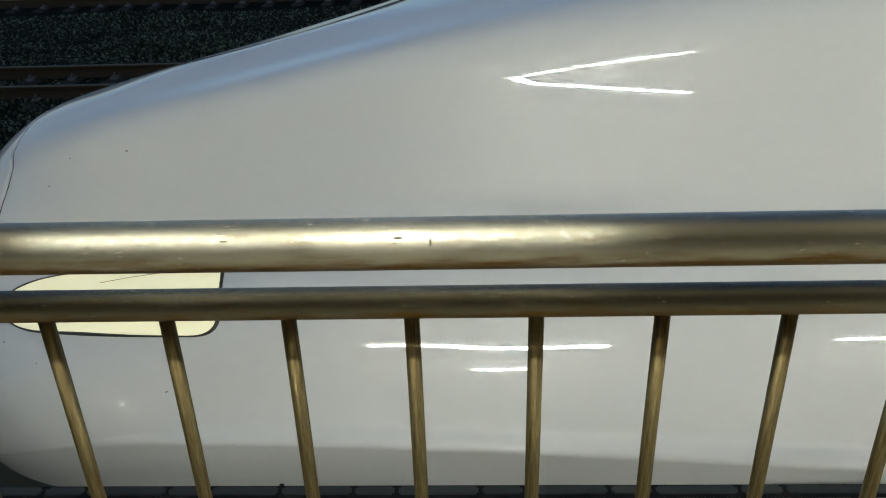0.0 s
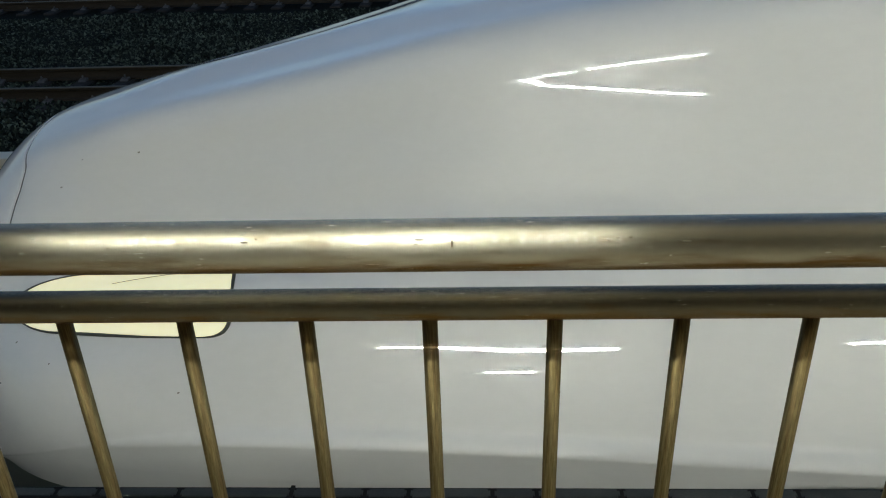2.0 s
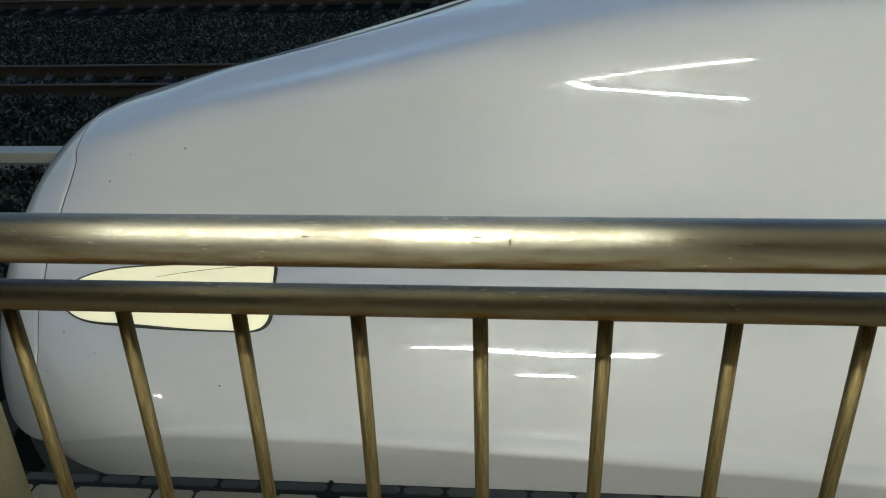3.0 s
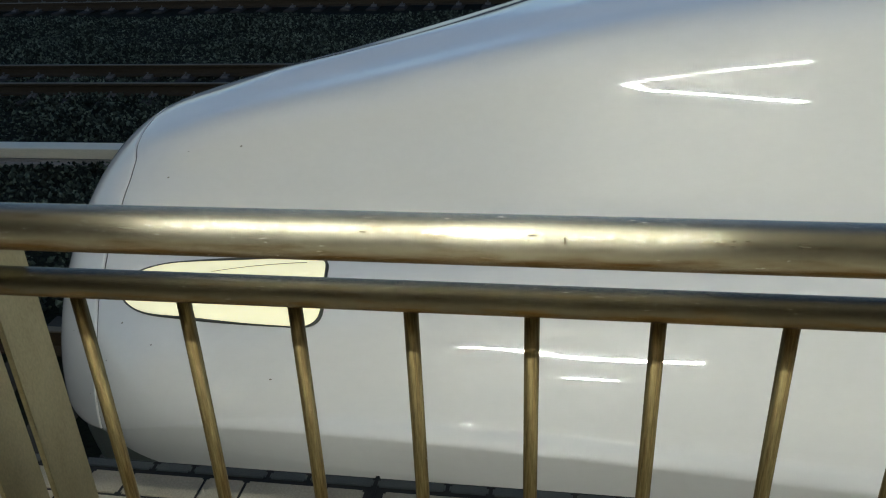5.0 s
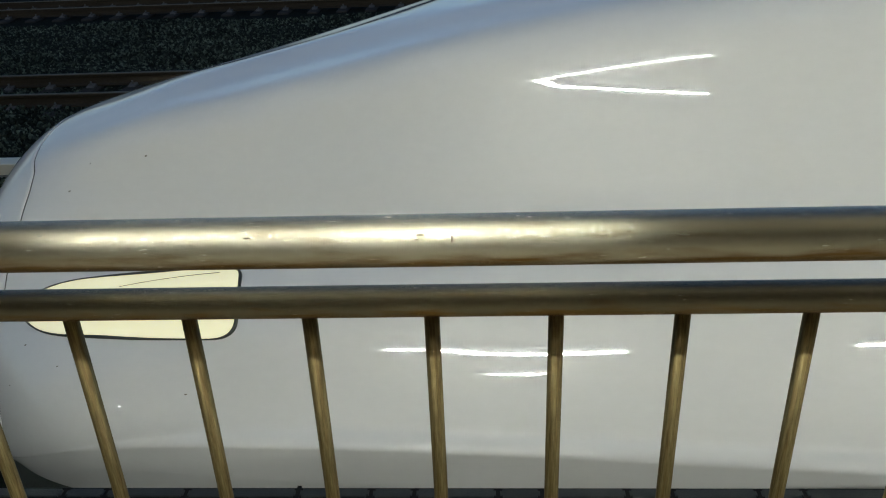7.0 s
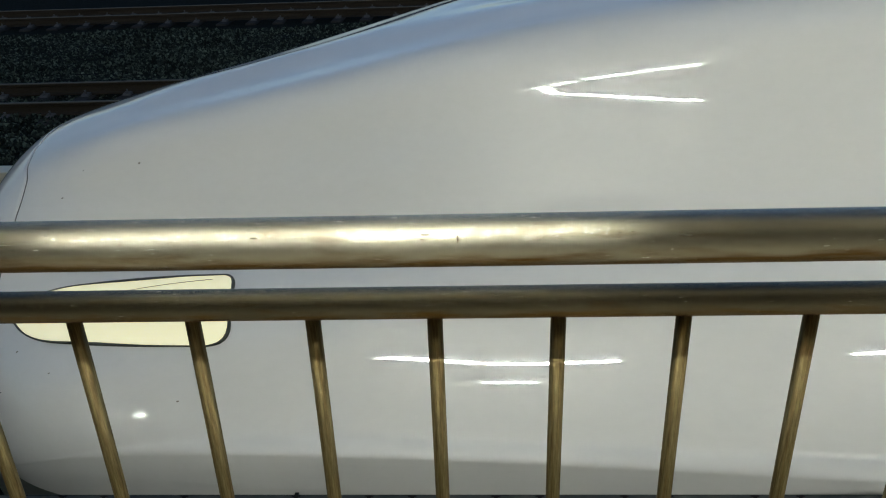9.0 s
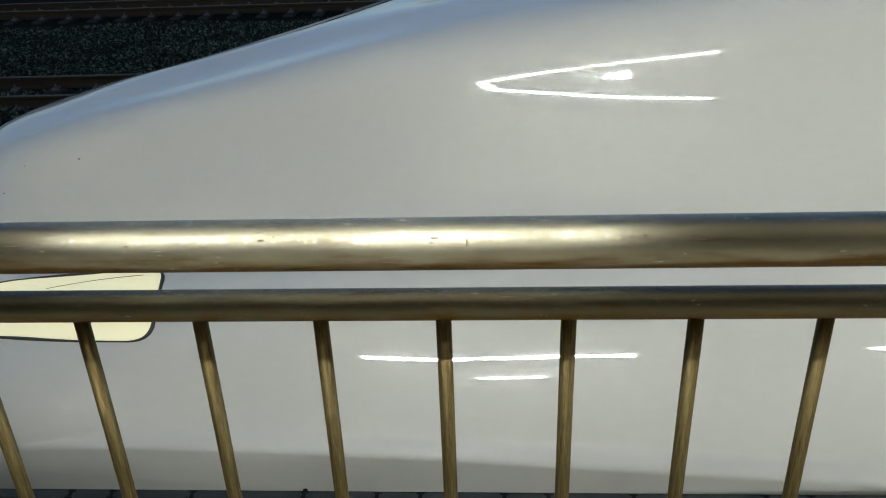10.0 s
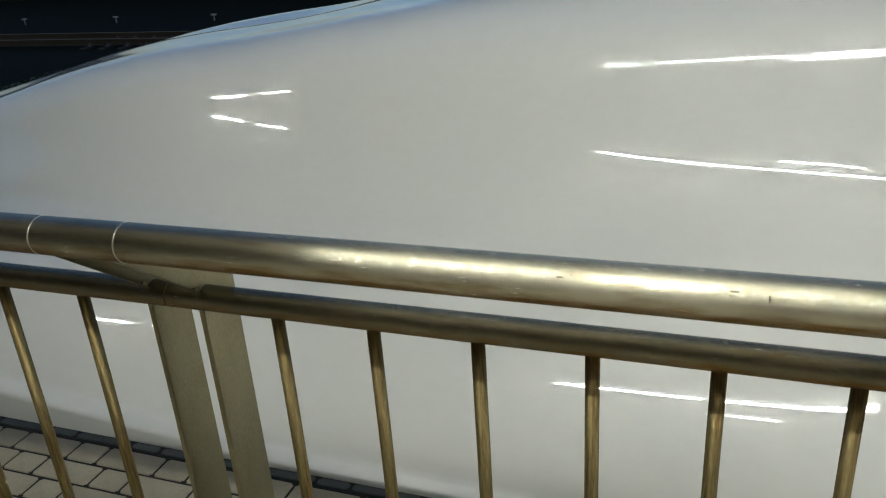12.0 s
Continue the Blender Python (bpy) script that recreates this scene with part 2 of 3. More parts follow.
def bend_curves():
    """For each place round the section a smooth curve that is 1 there and 0 at the others, level at both ends."""
    x = np.array(BEND_AT)
    n, h = len(x), np.diff(x)
    a = np.zeros((n, n))
    r = np.zeros((n, n))
    e = np.eye(n)
    a[0, :2], a[-1, -2:] = (2 * h[0], h[0]), (h[-1], 2 * h[-1])
    r[0], r[-1] = 6 * (e[1] - e[0]) / h[0], -6 * (e[-1] - e[-2]) / h[-1]
    for i in range(1, n - 1):
        a[i, i - 1:i + 2] = h[i - 1], 2 * (h[i - 1] + h[i]), h[i]
        r[i] = 6 * ((e[i + 1] - e[i]) / h[i] - (e[i] - e[i - 1]) / h[i - 1])
    m = np.linalg.solve(a, r)
    t = np.linspace(0, x[-1], 551)
    k = np.clip(np.searchsorted(x, t, "right") - 1, 0, n - 2)
    p, q, w = (x[k + 1] - t)[:, None], (t - x[k])[:, None], h[k][:, None]
    return t, (m[k] * p ** 3 + m[k + 1] * q ** 3) / (6 * w) + (e[k] / w - m[k] * w / 6) * p + (e[k + 1] / w - m[k + 1] * w / 6) * q


BEND_T, BEND_CURVE = bend_curves()
BEND = [eased(BEND_U, (0, 0, *row, 0), 0.10) for row in (
    (-0.057, -0.077, -0.044, 0.027, 0.06, 0.089, 0.132, 0.193, 0.275),
    (-0.046, -0.08, -0.064, 0.032, 0.122, 0.109, 0.131, 0.179, 0.252),
    (-0.035, -0.073, -0.044, 0.037, 0.148, 0.14, 0.132, 0.162, 0.23),
    (-0.037, -0.058, -0.015, 0.055, 0.147, 0.17, 0.144, 0.137, 0.205),
    (-0.111, -0.144, -0.104, -0.038, 0.039, 0.067, 0.068, 0.087, 0.166),
    (-0.162, -0.22, -0.185, -0.118, -0.058, -0.029, -0.032, 0.001, 0.099),
    (-0.202, -0.277, -0.251, -0.171, -0.131, -0.092, -0.102, -0.072, 0.007),
    (-0.169, -0.287, -0.284, -0.213, -0.167, -0.144, -0.145, -0.113, -0.056),
    (-0.063, -0.159, -0.136, -0.137, -0.13, -0.13, -0.138, -0.106, -0.074),
    (0.01, -0.078, -0.087, -0.096, -0.1, -0.102, -0.105, -0.062, -0.049),
    (0.008, -0.016, -0.057, -0.051, -0.056, -0.054, -0.051, -0.008, 0.017),
)]
BOTTOM_Z = -0.40


def nose(kind, u):
    s, values = NOSE[kind]
    return np.interp(np.sqrt(np.maximum(u, 0)), s, values)


def shell(u, turn):
    """A point of the nose: u behind the tip, turn 0 at the crown, 1 at the belt, 2 at the lower edge, negative on the far side."""
    u, turn = np.broadcast_arrays(np.asarray(u, float), np.asarray(turn, float))
    a, top, belt, n = (nose(k, u) for k in ("half", "top", "belt", "power"))
    q = np.minimum(np.abs(turn), 1) * math.pi / 2
    low = np.clip(np.abs(turn) - 1, 0, 1)
    swell = 1.0
    for j, (s, values) in enumerate(BEND):
        swell = swell + np.interp(np.sqrt(np.maximum(u, 0)), s, values) * np.interp(np.abs(turn), BEND_T, BEND_CURVE[:, j])
    v = a * np.sin(q) ** (2 / n) * swell * (1 + 0.032 * np.minimum(low, 0.4) * np.clip((u - 0.9) / 0.8, 0, 1) - 0.018 * low ** 1.4 * np.clip((1.7 - u) / 0.8, 0, 1))
    z = belt + (top - belt) * np.maximum(np.cos(q), 0) ** (2 / n) * swell + (np.minimum(BOTTOM_Z - 0.035 * np.exp(-((u - 0.65) / 0.25) ** 2), belt - 0.015) - belt) * low
    return np.stack([TIP_X + u, TRACK_Y - np.sign(turn) * v, z], -1)


# ---- the ground and the tracks ----
GROUND_Z = -1.47
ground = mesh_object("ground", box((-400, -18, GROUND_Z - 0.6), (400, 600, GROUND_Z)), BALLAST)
tagged(ground, "dark grey ballast bed under the tracks", "ground", kind="structure")


def rail_line(y, x0, x1):
    """One running rail with foot, web and worn head."""
    z = RAIL_Z
    rail = thing("rail", "rusty steel running rail with a worn dull head", "rail", "running rails", (0, y, z))
    foot = [(-0.072, -0.174), (0.072, -0.174), (0.072, -0.163), (0.02, -0.148), (0.0085, -0.135), (0.0085, -0.055), (0.03, -0.042), (0.0325, -0.012),
            (-0.0325, -0.012), (-0.03, -0.042), (-0.0085, -0.055), (-0.0085, -0.135), (-0.02, -0.148), (-0.072, -0.163)]
    part("web_and_foot", prism(foot, "x", x0, x1), RAIL_STEEL, rail)
    part("head", prism([(-0.0325, -0.012), (0.0325, -0.012), (0.032, -0.004), (0.026, 0), (-0.026, 0), (-0.032, -0.004)], "x", x0, x1), RAIL_TOP, rail, "worn dull steel rail head")


def sleeper_row(centre, x0, x1, pitch, half_gauge):
    """Concrete sleepers with their rail clips."""
    first = thing("sleeper", "dirty concrete sleeper half sunk in ballast", "sleeper", "sleepers", (x0, centre, RAIL_Z - 0.176))
    bm = box((-0.12, -half_gauge - 0.45, -0.19), (0.12, half_gauge + 0.45, 0.0), 0.02)
    part("beam", bm, SLEEPER, first)
    for rail_y in (-half_gauge, half_gauge):
        for side in (-1, 1):
            y = rail_y + side * 0.13
            bm = prism([(y - 0.07, 0), (y + 0.07, 0), (y + 0.05, 0.03), (y - side * 0.055, 0.045), (y - 0.05, 0.025)], "x", -0.06, 0.06, 0.006)
            part("clip", bm, CLIP, first, "grey steel rail clip")
            part("bolt", tube((0, y, 0.02), (0, y, 0.085), 0.014, 8), CLIP, first)
    for k in range(1, int((x1 - x0) / pitch) + 1):
        copy_thing(first, pose(x0 + k * pitch + random.uniform(-0.02, 0.02), centre, RAIL_Z - 0.176))


for centre, half_gauge in ((TRACK_Y, 0.75), (10.21, 0.553), (17.45, 0.553)):
    for side in (-half_gauge, half_gauge):
        rail_line(centre + side, -90, 60)
sleeper_row(TRACK_Y, -7.0, 3.0, 0.58, 0.75)
sleeper_row(10.21, -12.0, 1.0, 0.62, 0.553)
sleeper_row(17.45, -16.0, 0.0, 0.62, 0.553)


def ballast_stones(count, x0, x1, y0, y1):
    """Loose crushed stones, joined into one heap of many small solids."""
    rng = np.random.default_rng(4)
    base = np.array([(1, 0, 0), (-1, 0, 0), (0, 1, 0), (0, -1, 0), (0, 0, 1), (0, 0, -1)], float)
    tri = np.array([(0, 2, 4), (2, 1, 4), (1, 3, 4), (3, 0, 4), (2, 0, 5), (1, 2, 5), (3, 1, 5), (0, 3, 5)])
    size = rng.uniform(0.018, 0.042, (count, 1, 1))
    shape = base[None] * size * rng.uniform(0.55, 1.25, (count, 6, 1)) + rng.normal(0, 0.006, (count, 6, 3))
    turn = rng.uniform(0, 2 * math.pi, count)
    c, s = np.cos(turn), np.sin(turn)
    tip = rng.uniform(-0.6, 0.6, count)
    x = shape[..., 0] * c[:, None] - shape[..., 1] * s[:, None]
    y = shape[..., 0] * s[:, None] + shape[..., 1] * c[:, None]
    z = shape[..., 2] + x * tip[:, None]
    px, py = rng.uniform(x0, x1, count), rng.uniform(y0, y1, count)
    mound = 0.03 * np.sin(px * 1.3 + py) + 0.02 * np.sin(py * 2.1)
    verts = np.stack([x + px[:, None], y + py[:, None], z + (GROUND_Z + 0.012 + np.maximum(mound, -0.02))[:, None]], -1).reshape(-1, 3)
    faces = (tri[None] + 6 * np.arange(count)[:, None, None]).reshape(-1, 3)
    me = bpy.data.meshes.new("ballast")
    me.from_pydata(verts.tolist(), [], faces.tolist())
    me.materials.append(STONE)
    return tagged(new("ballast", me), "loose dark grey crushed stone ballast", "ballast", kind="stuff")


ballast_stones(80000, -14, 0.5, 3.8, 16.0)

# the pale kerb of the cable trough between the tracks
trough = thing("cable_trough", "pale cable trough lying between the tracks", "cable trough", at=(0, 6.86, GROUND_Z))
part("lid", box((-60, -0.012, 0.10), (40, 0.21, 0.22), 0.008), WARM_LID, trough, "pale trough lid with warm platform light in its colour")
part("channel", box((-60, 0.004, -0.02), (40, 0.19, 0.098), 0.006), CONCRETE, trough)
part("ledge", box((-60, -0.05, -0.02), (40, 0.003, 0.055), 0.006), CONCRETE, trough, "grey concrete ledge under the lid")

# far wall added to close the dark background, and pale stand-ins for light spots
barrier = mesh_object("wall_far", box((-120, 30, GROUND_Z), (90, 30.3, 1.2)), DARK_WALL)
tagged(barrier, "dark backdrop wall added beyond the far tracks", "wall", kind="structure")
# these posts stand in for faint spots of light far off
for x in (-27.3, -23.2, -19.2, -15.3):
    marker = thing("marker_post", "small pale post standing in for a faint light by the far track", "post", "marker posts", (x, 21.6, GROUND_Z))
    part("post", box((-0.02, -0.02, 0), (0.02, 0.02, 0.16), 0.004), CONCRETE, marker)
    part("cap", box((-0.10, -0.04, 0.16), (0.10, 0.04, 0.22), 0.015), CONCRETE, marker)

# ---- the platform ----
EDGE_Y = 0.783
slab = mesh_object("platform", box((-30, -9.0, -0.25), (30, EDGE_Y - 0.002, -0.0035), 0.003), JOINT)
tagged(slab, "platform slab with dark bedding between its pavers", "platform", kind="structure")
under = mesh_object("wall_platform", box((-30, 0.30, GROUND_Z - 0.05), (30, 0.60, -0.252)), CONCRETE)
tagged(under, "grey concrete wall under the platform edge", "wall", kind="structure")
floor = mesh_object("floor", box((-30, -9.0, -0.0158), (30, -0.183, -0.001), 0.001), PAVER)
tagged(floor, "beige paved platform floor behind the railing", "floor", kind="structure")

# ---- the canopy over the platform, open towards the tracks ----
# unseen canopy in two tones, set for its reflections in nose and rails
roof = mesh_object("ceiling", prism([(-2.25, 3.45), (0.20, 3.45), (0.20, 3.62), (-2.25, 3.62)], "x", -30, 30), CEILING)
tagged(roof, "unseen cream soffit along the canopy edge", "ceiling", kind="structure")
roof_rear = mesh_object("ceiling_rear", prism([(-9.0, 3.47), (-2.252, 3.47), (-2.252, 3.64), (-9.0, 3.64)], "x", -30, 30), DARK_CEILING)
tagged(roof_rear, "unseen rear of the canopy, kept dark for the rail reflections", "ceiling", kind="structure")
# unseen wall, added to close the space and dim what the rails reflect
back = mesh_object("wall_back", box((-30, -9.3, -0.25), (30, -9.002, 3.62)), WALL)
tagged(back, "unseen plain wall added to close the platform behind the camera", "wall", kind="structure")


def lamp_pair(x, y, z):
    """Two lit tubes end to end under one white batten."""
    lamp = thing("fluorescent_lamp", "white batten with two lit fluorescent tubes under the canopy", "ceiling lamp", "canopy lamps", (x, y, z))
    part("batten", box((-1.35, -0.06, -0.07), (1.35, 0.06, 0.0), 0.01), FIXTURE, lamp)
    for side in (-1, 1):
        part("tube", tube((side * 0.64 - 0.6, 0, -0.10), (side * 0.64 + 0.6, 0, -0.10), 0.0075, 12), TUBE, lamp, "lit white fluorescent tube")


def short_lamp(x, y):
    """One short lit tube under its batten."""
    short = thing("fluorescent_lamp", "short white batten with one lit tube under the canopy", "ceiling lamp", "short canopy lamps", (x, y, 3.45))
    part("batten", box((-0.32, -0.05, -0.07), (0.32, 0.05, 0.0), 0.01), FIXTURE, short)
    part("tube", tube((-0.28, 0, -0.10), (0.28, 0, -0.10), 0.0065, 12), TUBE, short, "lit white fluorescent tube")


for k in (0, 1, 2):
    lamp_pair(4.09 * k, -1.75, 3.45)
    short_lamp(0.26 + 4.09 * k, -1.99)
for x in (-6.21, -5.39):
    short_lamp(x, -1.57)

# ---- the train ----
train = thing("train", "white high-speed train nose with one lit headlight beside the platform", "train", at=(0, 0, 0))
SEAM_TURNS = (-2, -0.2, 0, 0.177, 0.248, 0.295, 0.347, 0.383, 0.542, 0.665, 0.751, 0.885, 1.651, 2)
SEAM_US = (0.56, 0.489, 0.469, 0.469, 0.493, 0.526, 0.524, 0.518, 0.505, 0.522, 0.564, 0.59, 0.548, 0.568)


def seam(turn):
    return np.interp(turn, SEAM_TURNS, SEAM_US)


def shell_normal(u, turn):
    du, dt = shell(u + 0.004, turn) - shell(u - 0.004, turn), shell(u, turn + 0.004) - shell(u, turn - 0.004)
    n = np.cross(dt, du)
    return n / np.linalg.norm(n, axis=-1, keepdims=True)


def shell_piece(name, fractions, start, end, lips, label):
    """A band of the nose between two edges, with edges turned inwards at the joint."""
    turns = np.concatenate([-np.linspace(2, 0.02, 110), np.linspace(0.02, 2, 170)])
    f = np.asarray(fractions)[:, None]
    u = start(turns)[None] * (1 - f) + end(turns)[None] * f
    grid = shell(u, np.broadcast_to(turns, u.shape))
    inner = grid.copy()
    inner[..., 1] += (TRACK_Y - inner[..., 1]) * 0.02
    inner[..., 2] -= 0.012
    rows = [grid]
    if lips[0]:
        rows.insert(0, inner[:1])
    if lips[1]:
        rows.append(inner[-1:])
    return part(name, sheet(np.concatenate(rows)), WHITE_PAINT, train, label)


GAP = 0.0042
shell_piece("nose_cap", np.linspace(0, 1, 60) ** 2, lambda t: np.full_like(t, 0.0004), lambda t: seam(t) - GAP, (False, True), "white rounded coupler cover at the nose tip")
shell_piece("body", np.linspace(0, 1, 220) ** 1.6, lambda t: seam(t) + GAP, lambda t: np.full_like(t, 15.5), (True, False), "glossy white painted nose body")
# lining behind the joint, black so the gap reads dark, and the dark skirt under the body
turns = np.concatenate([-np.linspace(2, 0.02, 60), np.linspace(0.02, 2, 90)])
u = seam(turns)[None] + np.linspace(-0.05, 0.05, 5)[:, None]
lining = shell(u, np.broadcast_to(turns, u.shape))
lining[..., 1] += (TRACK_Y - lining[..., 1]) * 0.004
lining[..., 2] -= 0.003
part("joint_lining", sheet(lining), GASKET, train, "black lining that darkens the joint round the nose cover")
us = np.linspace(0.03, 1, 60) ** 2 * 15.4
sides = []
for side in (1, -1):
    low = shell(us, np.full_like(us, 2.0 * side))
    wall_in = np.sign(low[:, 1] - TRACK_Y) * np.maximum(np.abs(low[:, 1] - TRACK_Y) * 0.985 - 0.012, 0.02) + TRACK_Y
    depth = np.linspace(0, 1, 6)[:, None]
    ys = wall_in[None] + (TRACK_Y - wall_in[None]) * 0.10 * depth ** 2
    zs = low[None, :, 2] + 0.02 - depth * 0.50
    sides.append(np.stack([np.broadcast_to(low[:, 0] + 0.01, ys.shape), ys, zs], -1))
part("skirt", sheet(np.concatenate([sides[0], sides[1][::-1]])), DARK_PAINT, train, "dark grey skirt under the nose")


def headlight():
    """The long lit headlight let into the flank: gasket, lens, dim upper lens and the bar between them."""
    # the outline as a rounded wedge in nose coordinates: distance behind the tip, turn round the section
    corners = [(1.493, 0.661, 0.045), (1.126, 0.636, 0.2), (0.727, 0.593, 0.14), (0.588, 0.633, 0.05), (0.728, 0.709, 0.16), (1.171, 0.773, 0.2), (1.545, 0.797, 0.11)]
    line = []
    n = len(corners)
    for i, (cu, ct, r) in enumerate(corners):
        c = np.array((cu, ct * 2.2))
        p, q = np.array((corners[i - 1][0], corners[i - 1][1] * 2.2)), np.array((corners[(i + 1) % n][0], corners[(i + 1) % n][1] * 2.2))
        a = c + (p - c) * min(r / np.linalg.norm(p - c), 0.5)
        b = c + (q - c) * min(r / np.linalg.norm(q - c), 0.5)
        for k in np.linspace(0, 1, 14):
            line.append((1 - k) ** 2 * a + 2 * k * (1 - k) * c + k * k * b)
    line = np.array(line)
    line[:, 1] /= 2.2
    mid = np.array((1.070, 0.698))

    def ring(shrink, out):
        away = (line - mid) * np.array((1, 2.2))
        inward = away / np.linalg.norm(away, axis=1, keepdims=True) * np.array((1, 1 / 2.2))
        p = line - inward * shrink
        return shell(p[:, 0], p[:, 1]) + shell_normal(p[:, 0], p[:, 1]) * out

    loops = np.stack([ring(-0.001, -0.004), ring(-0.001, 0.008), ring(0.009, 0.008), ring(0.010, 0.003)])
    loops = np.concatenate([loops, loops[:, :1]], 1)
    lamp = part("headlight", sheet(loops), GASKET, train, "long lit headlight in a black gasket")
    levels = np.linspace(0.0, 1, 24)[:, None, None]
    p = (line * 1.0)[None] * (1 - levels) + mid[None, None] * levels
    edge = ring(0.0095, 0.0055)
    fill = shell(p[..., 0], p[..., 1]) + shell_normal(p[..., 0], p[..., 1]) * 0.0055
    fill[0] = edge
    fill = np.concatenate([fill, fill[:, :1]], 1)
    part("lens", sheet(fill), LENS, lamp, "cream glowing headlight lens")
    # the thin grey bar that runs aslant under the top edge
    t = np.linspace(0, 1, 40)
    bar_u, bar_t = 1.018 + 0.392 * t, 0.6542 + 0.0114 * t
    pair = np.stack([bar_t - 0.0009, bar_t + 0.0009])
    part("divider", sheet(shell(np.broadcast_to(bar_u, pair.shape), pair) + shell_normal(np.broadcast_to(bar_u, pair.shape), pair) * 0.0066), LENS_BAR, lamp, "thin grey bar across the lens")
    return lamp


headlight()
for u0, t0, r in ((0.696, 0.725, 0.005), (0.875, 0.786, 0.004), (0.652, 0.802, 0.004), (1.378, 0.898, 0.005), (0.538, 0.883, 0.004), (1.030, 0.331, 0.005), (0.714, 0.362, 0.005), (0.795, 0.313, 0.003), (0.385, 0.731, 0.003)):
    ring_u, ring_t = u0 + r * np.cos(np.linspace(0, 2 * math.pi, 9)), t0 + r * 0.35 * np.sin(np.linspace(0, 2 * math.pi, 9))
    spot = np.stack([np.full((9, 3), shell(u0, t0)), shell(ring_u, ring_t)])
    spot += shell_normal(u0, t0) * 0.0015
    part("grime_speck", sheet(spot), SPECK, train, "small dark grime speck on the paint")

# ---- the railing ----
railing = thing("railing", "stained stainless steel platform railing with round bars", "railing")
HAND = (-0.140, 1.172)
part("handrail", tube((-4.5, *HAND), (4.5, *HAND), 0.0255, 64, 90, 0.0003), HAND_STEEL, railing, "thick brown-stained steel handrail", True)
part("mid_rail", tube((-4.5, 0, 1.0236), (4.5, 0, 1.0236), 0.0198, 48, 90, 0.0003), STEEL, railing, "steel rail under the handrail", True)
part("bottom_rail", tube((-4.5, 0, 0.10), (4.5, 0, 0.10), 0.016, 24), STEEL, railing)
POSTS = (-3.955, -2.055, -0.155, 1.745, 3.645)
bar_mesh = None
for left, right in zip(POSTS, POSTS[1:]):
    pitch = 0.15 if left > -1 else 0.168
    for k in range(11):
        x = left + 0.155 + 0.15 * k if left > -1 else right - 0.197 - pitch * k
        if x < left + 0.07:
            continue
        if bar_mesh is None:
            bar = part("bar", tube((0, 0, 0.10), (0, 0, 1.007), 0.0095, 20), STEEL_BAR, railing, "thin brown-stained steel bar")
            bar_mesh = bar.data
        else:
            bar = tagged(new("bar", bar_mesh), "thin brown-stained steel bar")
            bar.parent = railing
        bar.location.x = x
plate = [(-0.012, 0.0), (0.072, 0.0), (0.072, 1.085), (0.059, 1.105), (-0.10, 1.160), (-0.140, 1.162), (-0.152, 1.149), (-0.03, 1.052), (-0.012, 1.048)]
for x in POSTS:
    for side in (-0.058, 0.034):
        part("post_plate", prism(plate, "x", x + side - 0.0045, x + side + 0.0045, 0.0012), STEEL_PLATE, railing, "flat brushed steel post plate")
    for off in (-0.083, 0.051):
        part("weld_ring", tube((x + off - 0.0010, *HAND), (x + off + 0.0010, *HAND), 0.0259, 48), FIXTURE_STEEL, railing, "pale weld ring round the handrail")
    part("collar", tube((x - 0.0235, 0, 1.0236), (x - 0.021, 0, 1.0236), 0.0202, 40), STEEL_BAR, railing, "dark joint ring")
    part("spacer", tube((x - 0.058, 0.03, 0.55), (x + 0.034, 0.03, 0.55), 0.009, 16), STEEL_PLATE, railing)


def fleck(x, axis_y, axis_z, radius, angle, long, tall):
    """A small raised rust fleck on a round rail; angle: degrees above the level, towards the platform."""
    a = radians(angle)
    bm = bmesh.new()
    bmesh.ops.create_icosphere(bm, subdivisions=2, radius=1.0)
    for v in bm.verts:
        rough = 1 + 0.35 * noise.noise(v.co * 2.3 + Vector((x * 40, 0, 0)))
        v.co = Vector((v.co.x * long * rough, v.co.y * 0.0005, v.co.z * tall * rough))
    bmesh.ops.rotate(bm, verts=bm.verts[:], cent=(0, 0, 0), matrix=Matrix.Rotation(-a, 3, "X"))
    bmesh.ops.translate(bm, verts=bm.verts[:], vec=(x, axis_y - radius * math.cos(a), axis_z + radius * math.sin(a)))
    part("rust_spot", bm, RUST, railing, "small brown rust spot", True)


for x, angle, long, tall in ((0.636, 28, 0.0010, 0.0036), (0.606, 38, 0.0050, 0.0009), (0.443, 36, 0.0040, 0.0009)):
    fleck(x, *HAND, 0.0255, angle, long, tall)
flecks = random.Random(11)
for k in range(46):
    fleck(flecks.uniform(0.05, 0.80), *HAND, 0.0255, flecks.uniform(4, 38), flecks.uniform(0.0006, 0.0026), flecks.uniform(0.0002, 0.0005))
for k in range(16):
    fleck(flecks.uniform(0.25, 0.95), 0, 1.0236, 0.0198, flecks.uniform(-5, 40), flecks.uniform(0.0007, 0.0028), flecks.uniform(0.0002, 0.0005))

# ---- pavers of the platform edge ----
piece_meshes = {}


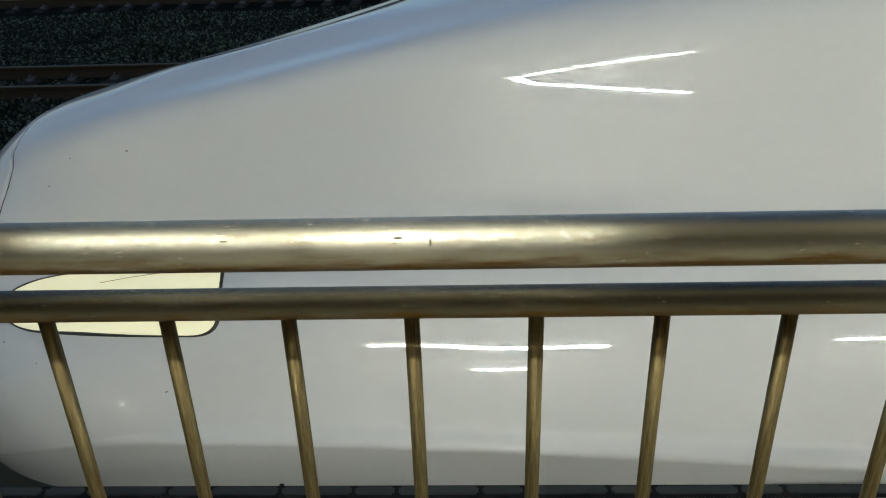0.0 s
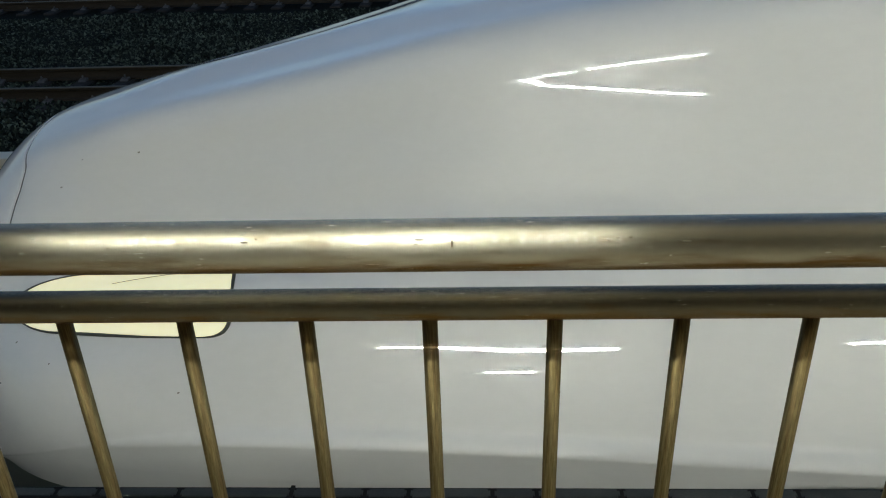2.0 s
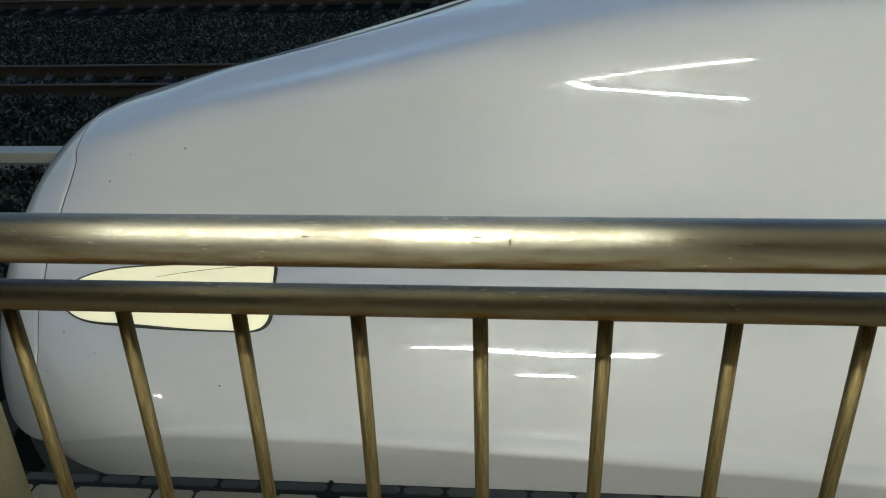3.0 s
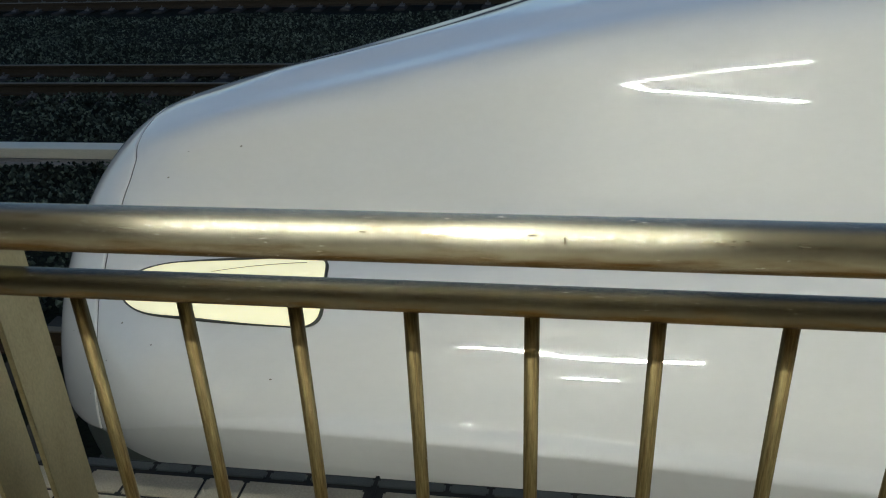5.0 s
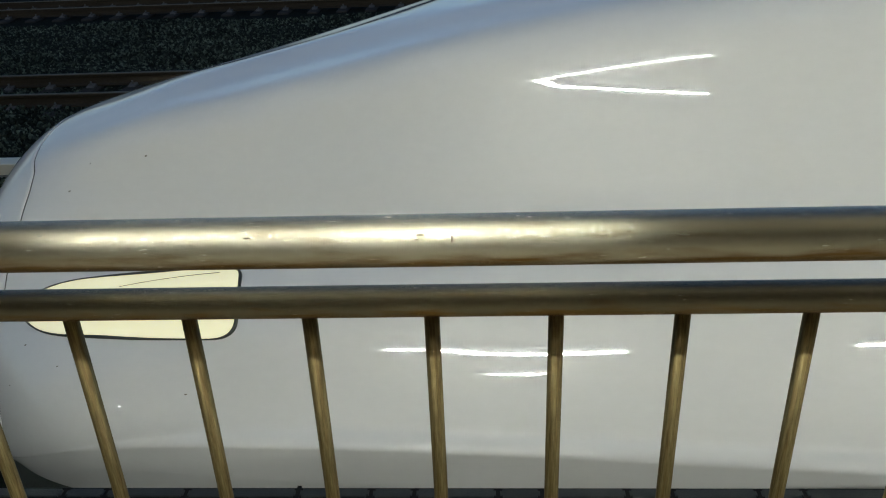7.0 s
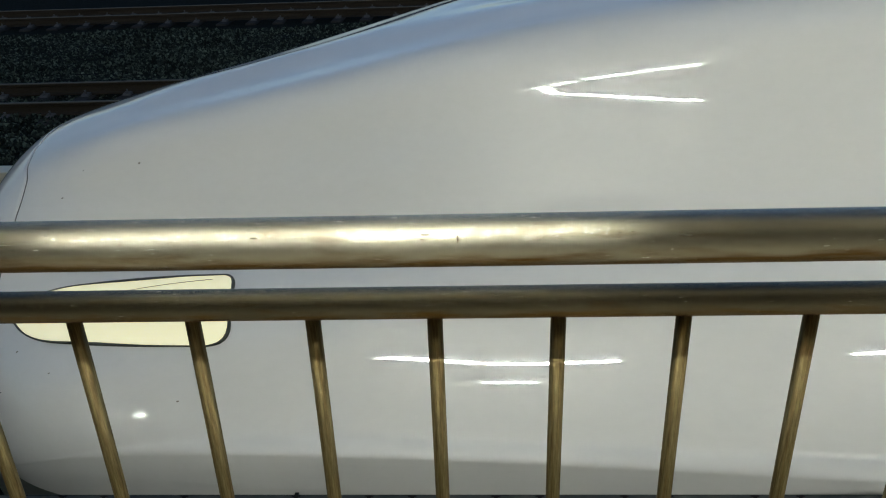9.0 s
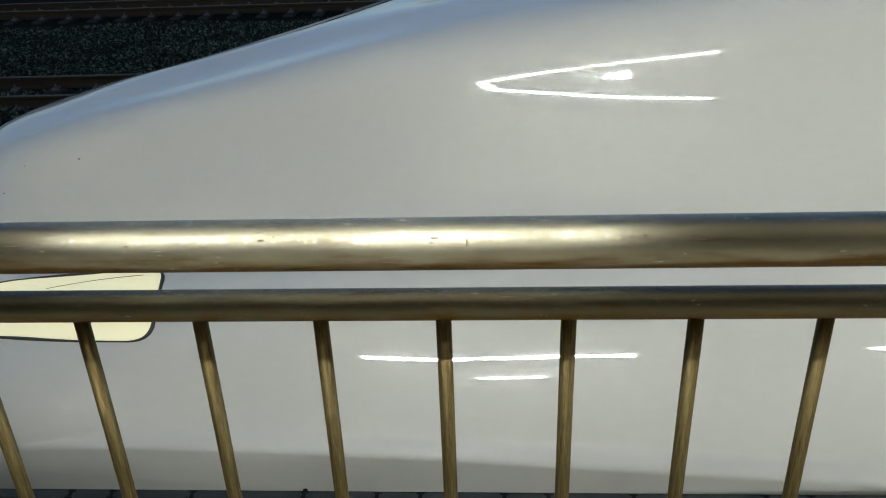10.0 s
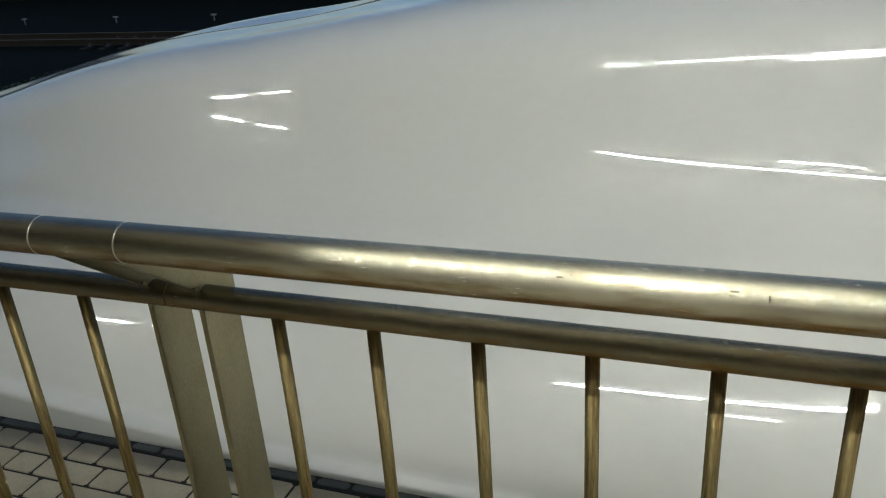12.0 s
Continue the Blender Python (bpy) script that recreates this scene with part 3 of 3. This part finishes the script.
def paver(parent, name, x0, x1, y0, y1, z, mat):
    key = (name, round(x1 - x0, 3), round(y1 - y0, 3))
    if key not in piece_meshes:
        w, d = (x1 - x0) / 2, (y1 - y0) / 2
        bm = box((-w, -d, -0.02), (w, d, 0), 0.0)
        upright = [e for e in bm.edges if abs(e.verts[0].co.z - e.verts[1].co.z) > 0.01]
        bmesh.ops.bevel(bm, geom=upright, offset=0.006, segments=2, affect="EDGES")
        top = [e for e in bm.edges if all(v.co.z > -0.001 for v in e.verts)]
        bmesh.ops.bevel(bm, geom=top, offset=0.002, segments=1, affect="EDGES")
        me = bpy.data.meshes.new(name)
        bm.to_mesh(me)
        bm.free()
        me.materials.append(mat)
        piece_meshes[key] = me
    ob = new(name, piece_meshes[key])
    ob.location = ((x0 + x1) / 2, (y0 + y1) / 2, z)
    ob.rotation_euler = (random.uniform(-0.004, 0.004), random.uniform(-0.003, 0.003), random.uniform(-0.006, 0.006))
    ob.parent = parent
    return ob


LONG, SHORT, JOIN = 0.219, 0.116, 0.0085
PERIOD, ROW = LONG + SHORT, 0.0905
JOINT_X = 0.156                    # the expansion joint, where the bond starts anew


def courses(lo, hi, first, widths):
    """The spans between the joints of one course, from lo to hi; first: where one short piece starts."""
    x, k = first - PERIOD * math.ceil((first - lo) / PERIOD), 0
    spans = []
    while x < hi:
        x0, x1 = max(x, lo), min(x + widths[k % 2], hi)
        if x1 - x0 > 0.03:
            spans.append((round(x0, 4), round(x1, 4)))
        x += widths[k % 2]
        k += 1
    return spans


for lo, hi, start, tile_start in ((-2.533, JOINT_X, -1.32, -0.482), (JOINT_X, 1.79, 0.850, 1.021)):
    for row in range(10):
        y1 = 0.728 - ROW * row
        for x0, x1 in courses(lo, hi, start - (0.168 if row % 2 else 0.0), (SHORT, LONG)):
            paver(slab, "paver", x0 + JOIN / 2, x1 - JOIN / 2, y1 - ROW + JOIN, y1, random.uniform(-0.0012, 0.0008), PAVER)
    for x0, x1 in courses(lo, hi, tile_start, (0.115, 0.220)):
        paver(slab, "edge_tile", x0 + 0.0055, x1 - 0.0055, 0.7435, 0.774, random.uniform(-0.001, 0.001), EDGE_TILE)

part("expansion_joint", box((0.151, 0.56, -0.011), (0.162, 0.7815, 0.0012)), JOINT, slab, "black expansion joint in the platform edge")


def more_pavers(spans):
    """The paving that runs on along the platform edge, joined into one piece."""
    verts, faces = [], []

    def block(x0, x1, y0, y1):
        n = len(verts)
        inset = 0.0015
        for z, d in ((-0.012, 0), (-0.0015, 0), (0.0, inset)):
            verts.extend([(x0 + d, y0 + d, z), (x1 - d, y0 + d, z), (x1 - d, y1 - d, z), (x0 + d, y1 - d, z)])
        for ring in (0, 4):
            for i in range(4):
                j = (i + 1) % 4
                faces.append((n + ring + i, n + ring + j, n + ring + 4 + j, n + ring + 4 + i))
        faces.append((n + 8, n + 9, n + 10, n + 11))

    for lo, hi in spans:
        for row in range(10):
            y1 = 0.728 - ROW * row
            for x0, x1 in courses(lo, hi, -1.32 - (0.168 if row % 2 else 0.0), (SHORT, LONG)):
                block(x0 + JOIN / 2, x1 - JOIN / 2, y1 - ROW + JOIN, y1)
        for x0, x1 in courses(lo, hi, -0.482, (0.115, 0.220)):
            block(x0 + 0.0055, x1 - 0.0055, 0.7435, 0.774)
    me = bpy.data.meshes.new("paving")
    me.from_pydata(verts, [], faces)
    me.materials.append(PAVER)
    ob = new("paving", me)
    ob.parent = slab
    return tagged(ob, "beige clay pavers along the platform edge", kind="stuff")


more_pavers(((-14.0, -2.537), (1.794, 10.0)))

STEPS = ((0.0, 0.0), (8.4, 0.0), (8.8, 0.004), (9.0, 0.014), (9.5, 0.108), (10.0, 0.29), (10.5, 0.65), (11.0, 1.14), (11.5, 1.90), (12.0, 2.86))


def motions():
    walk(train, [(t, pose(-d, 0, 0)) for t, d in STEPS])


motions()
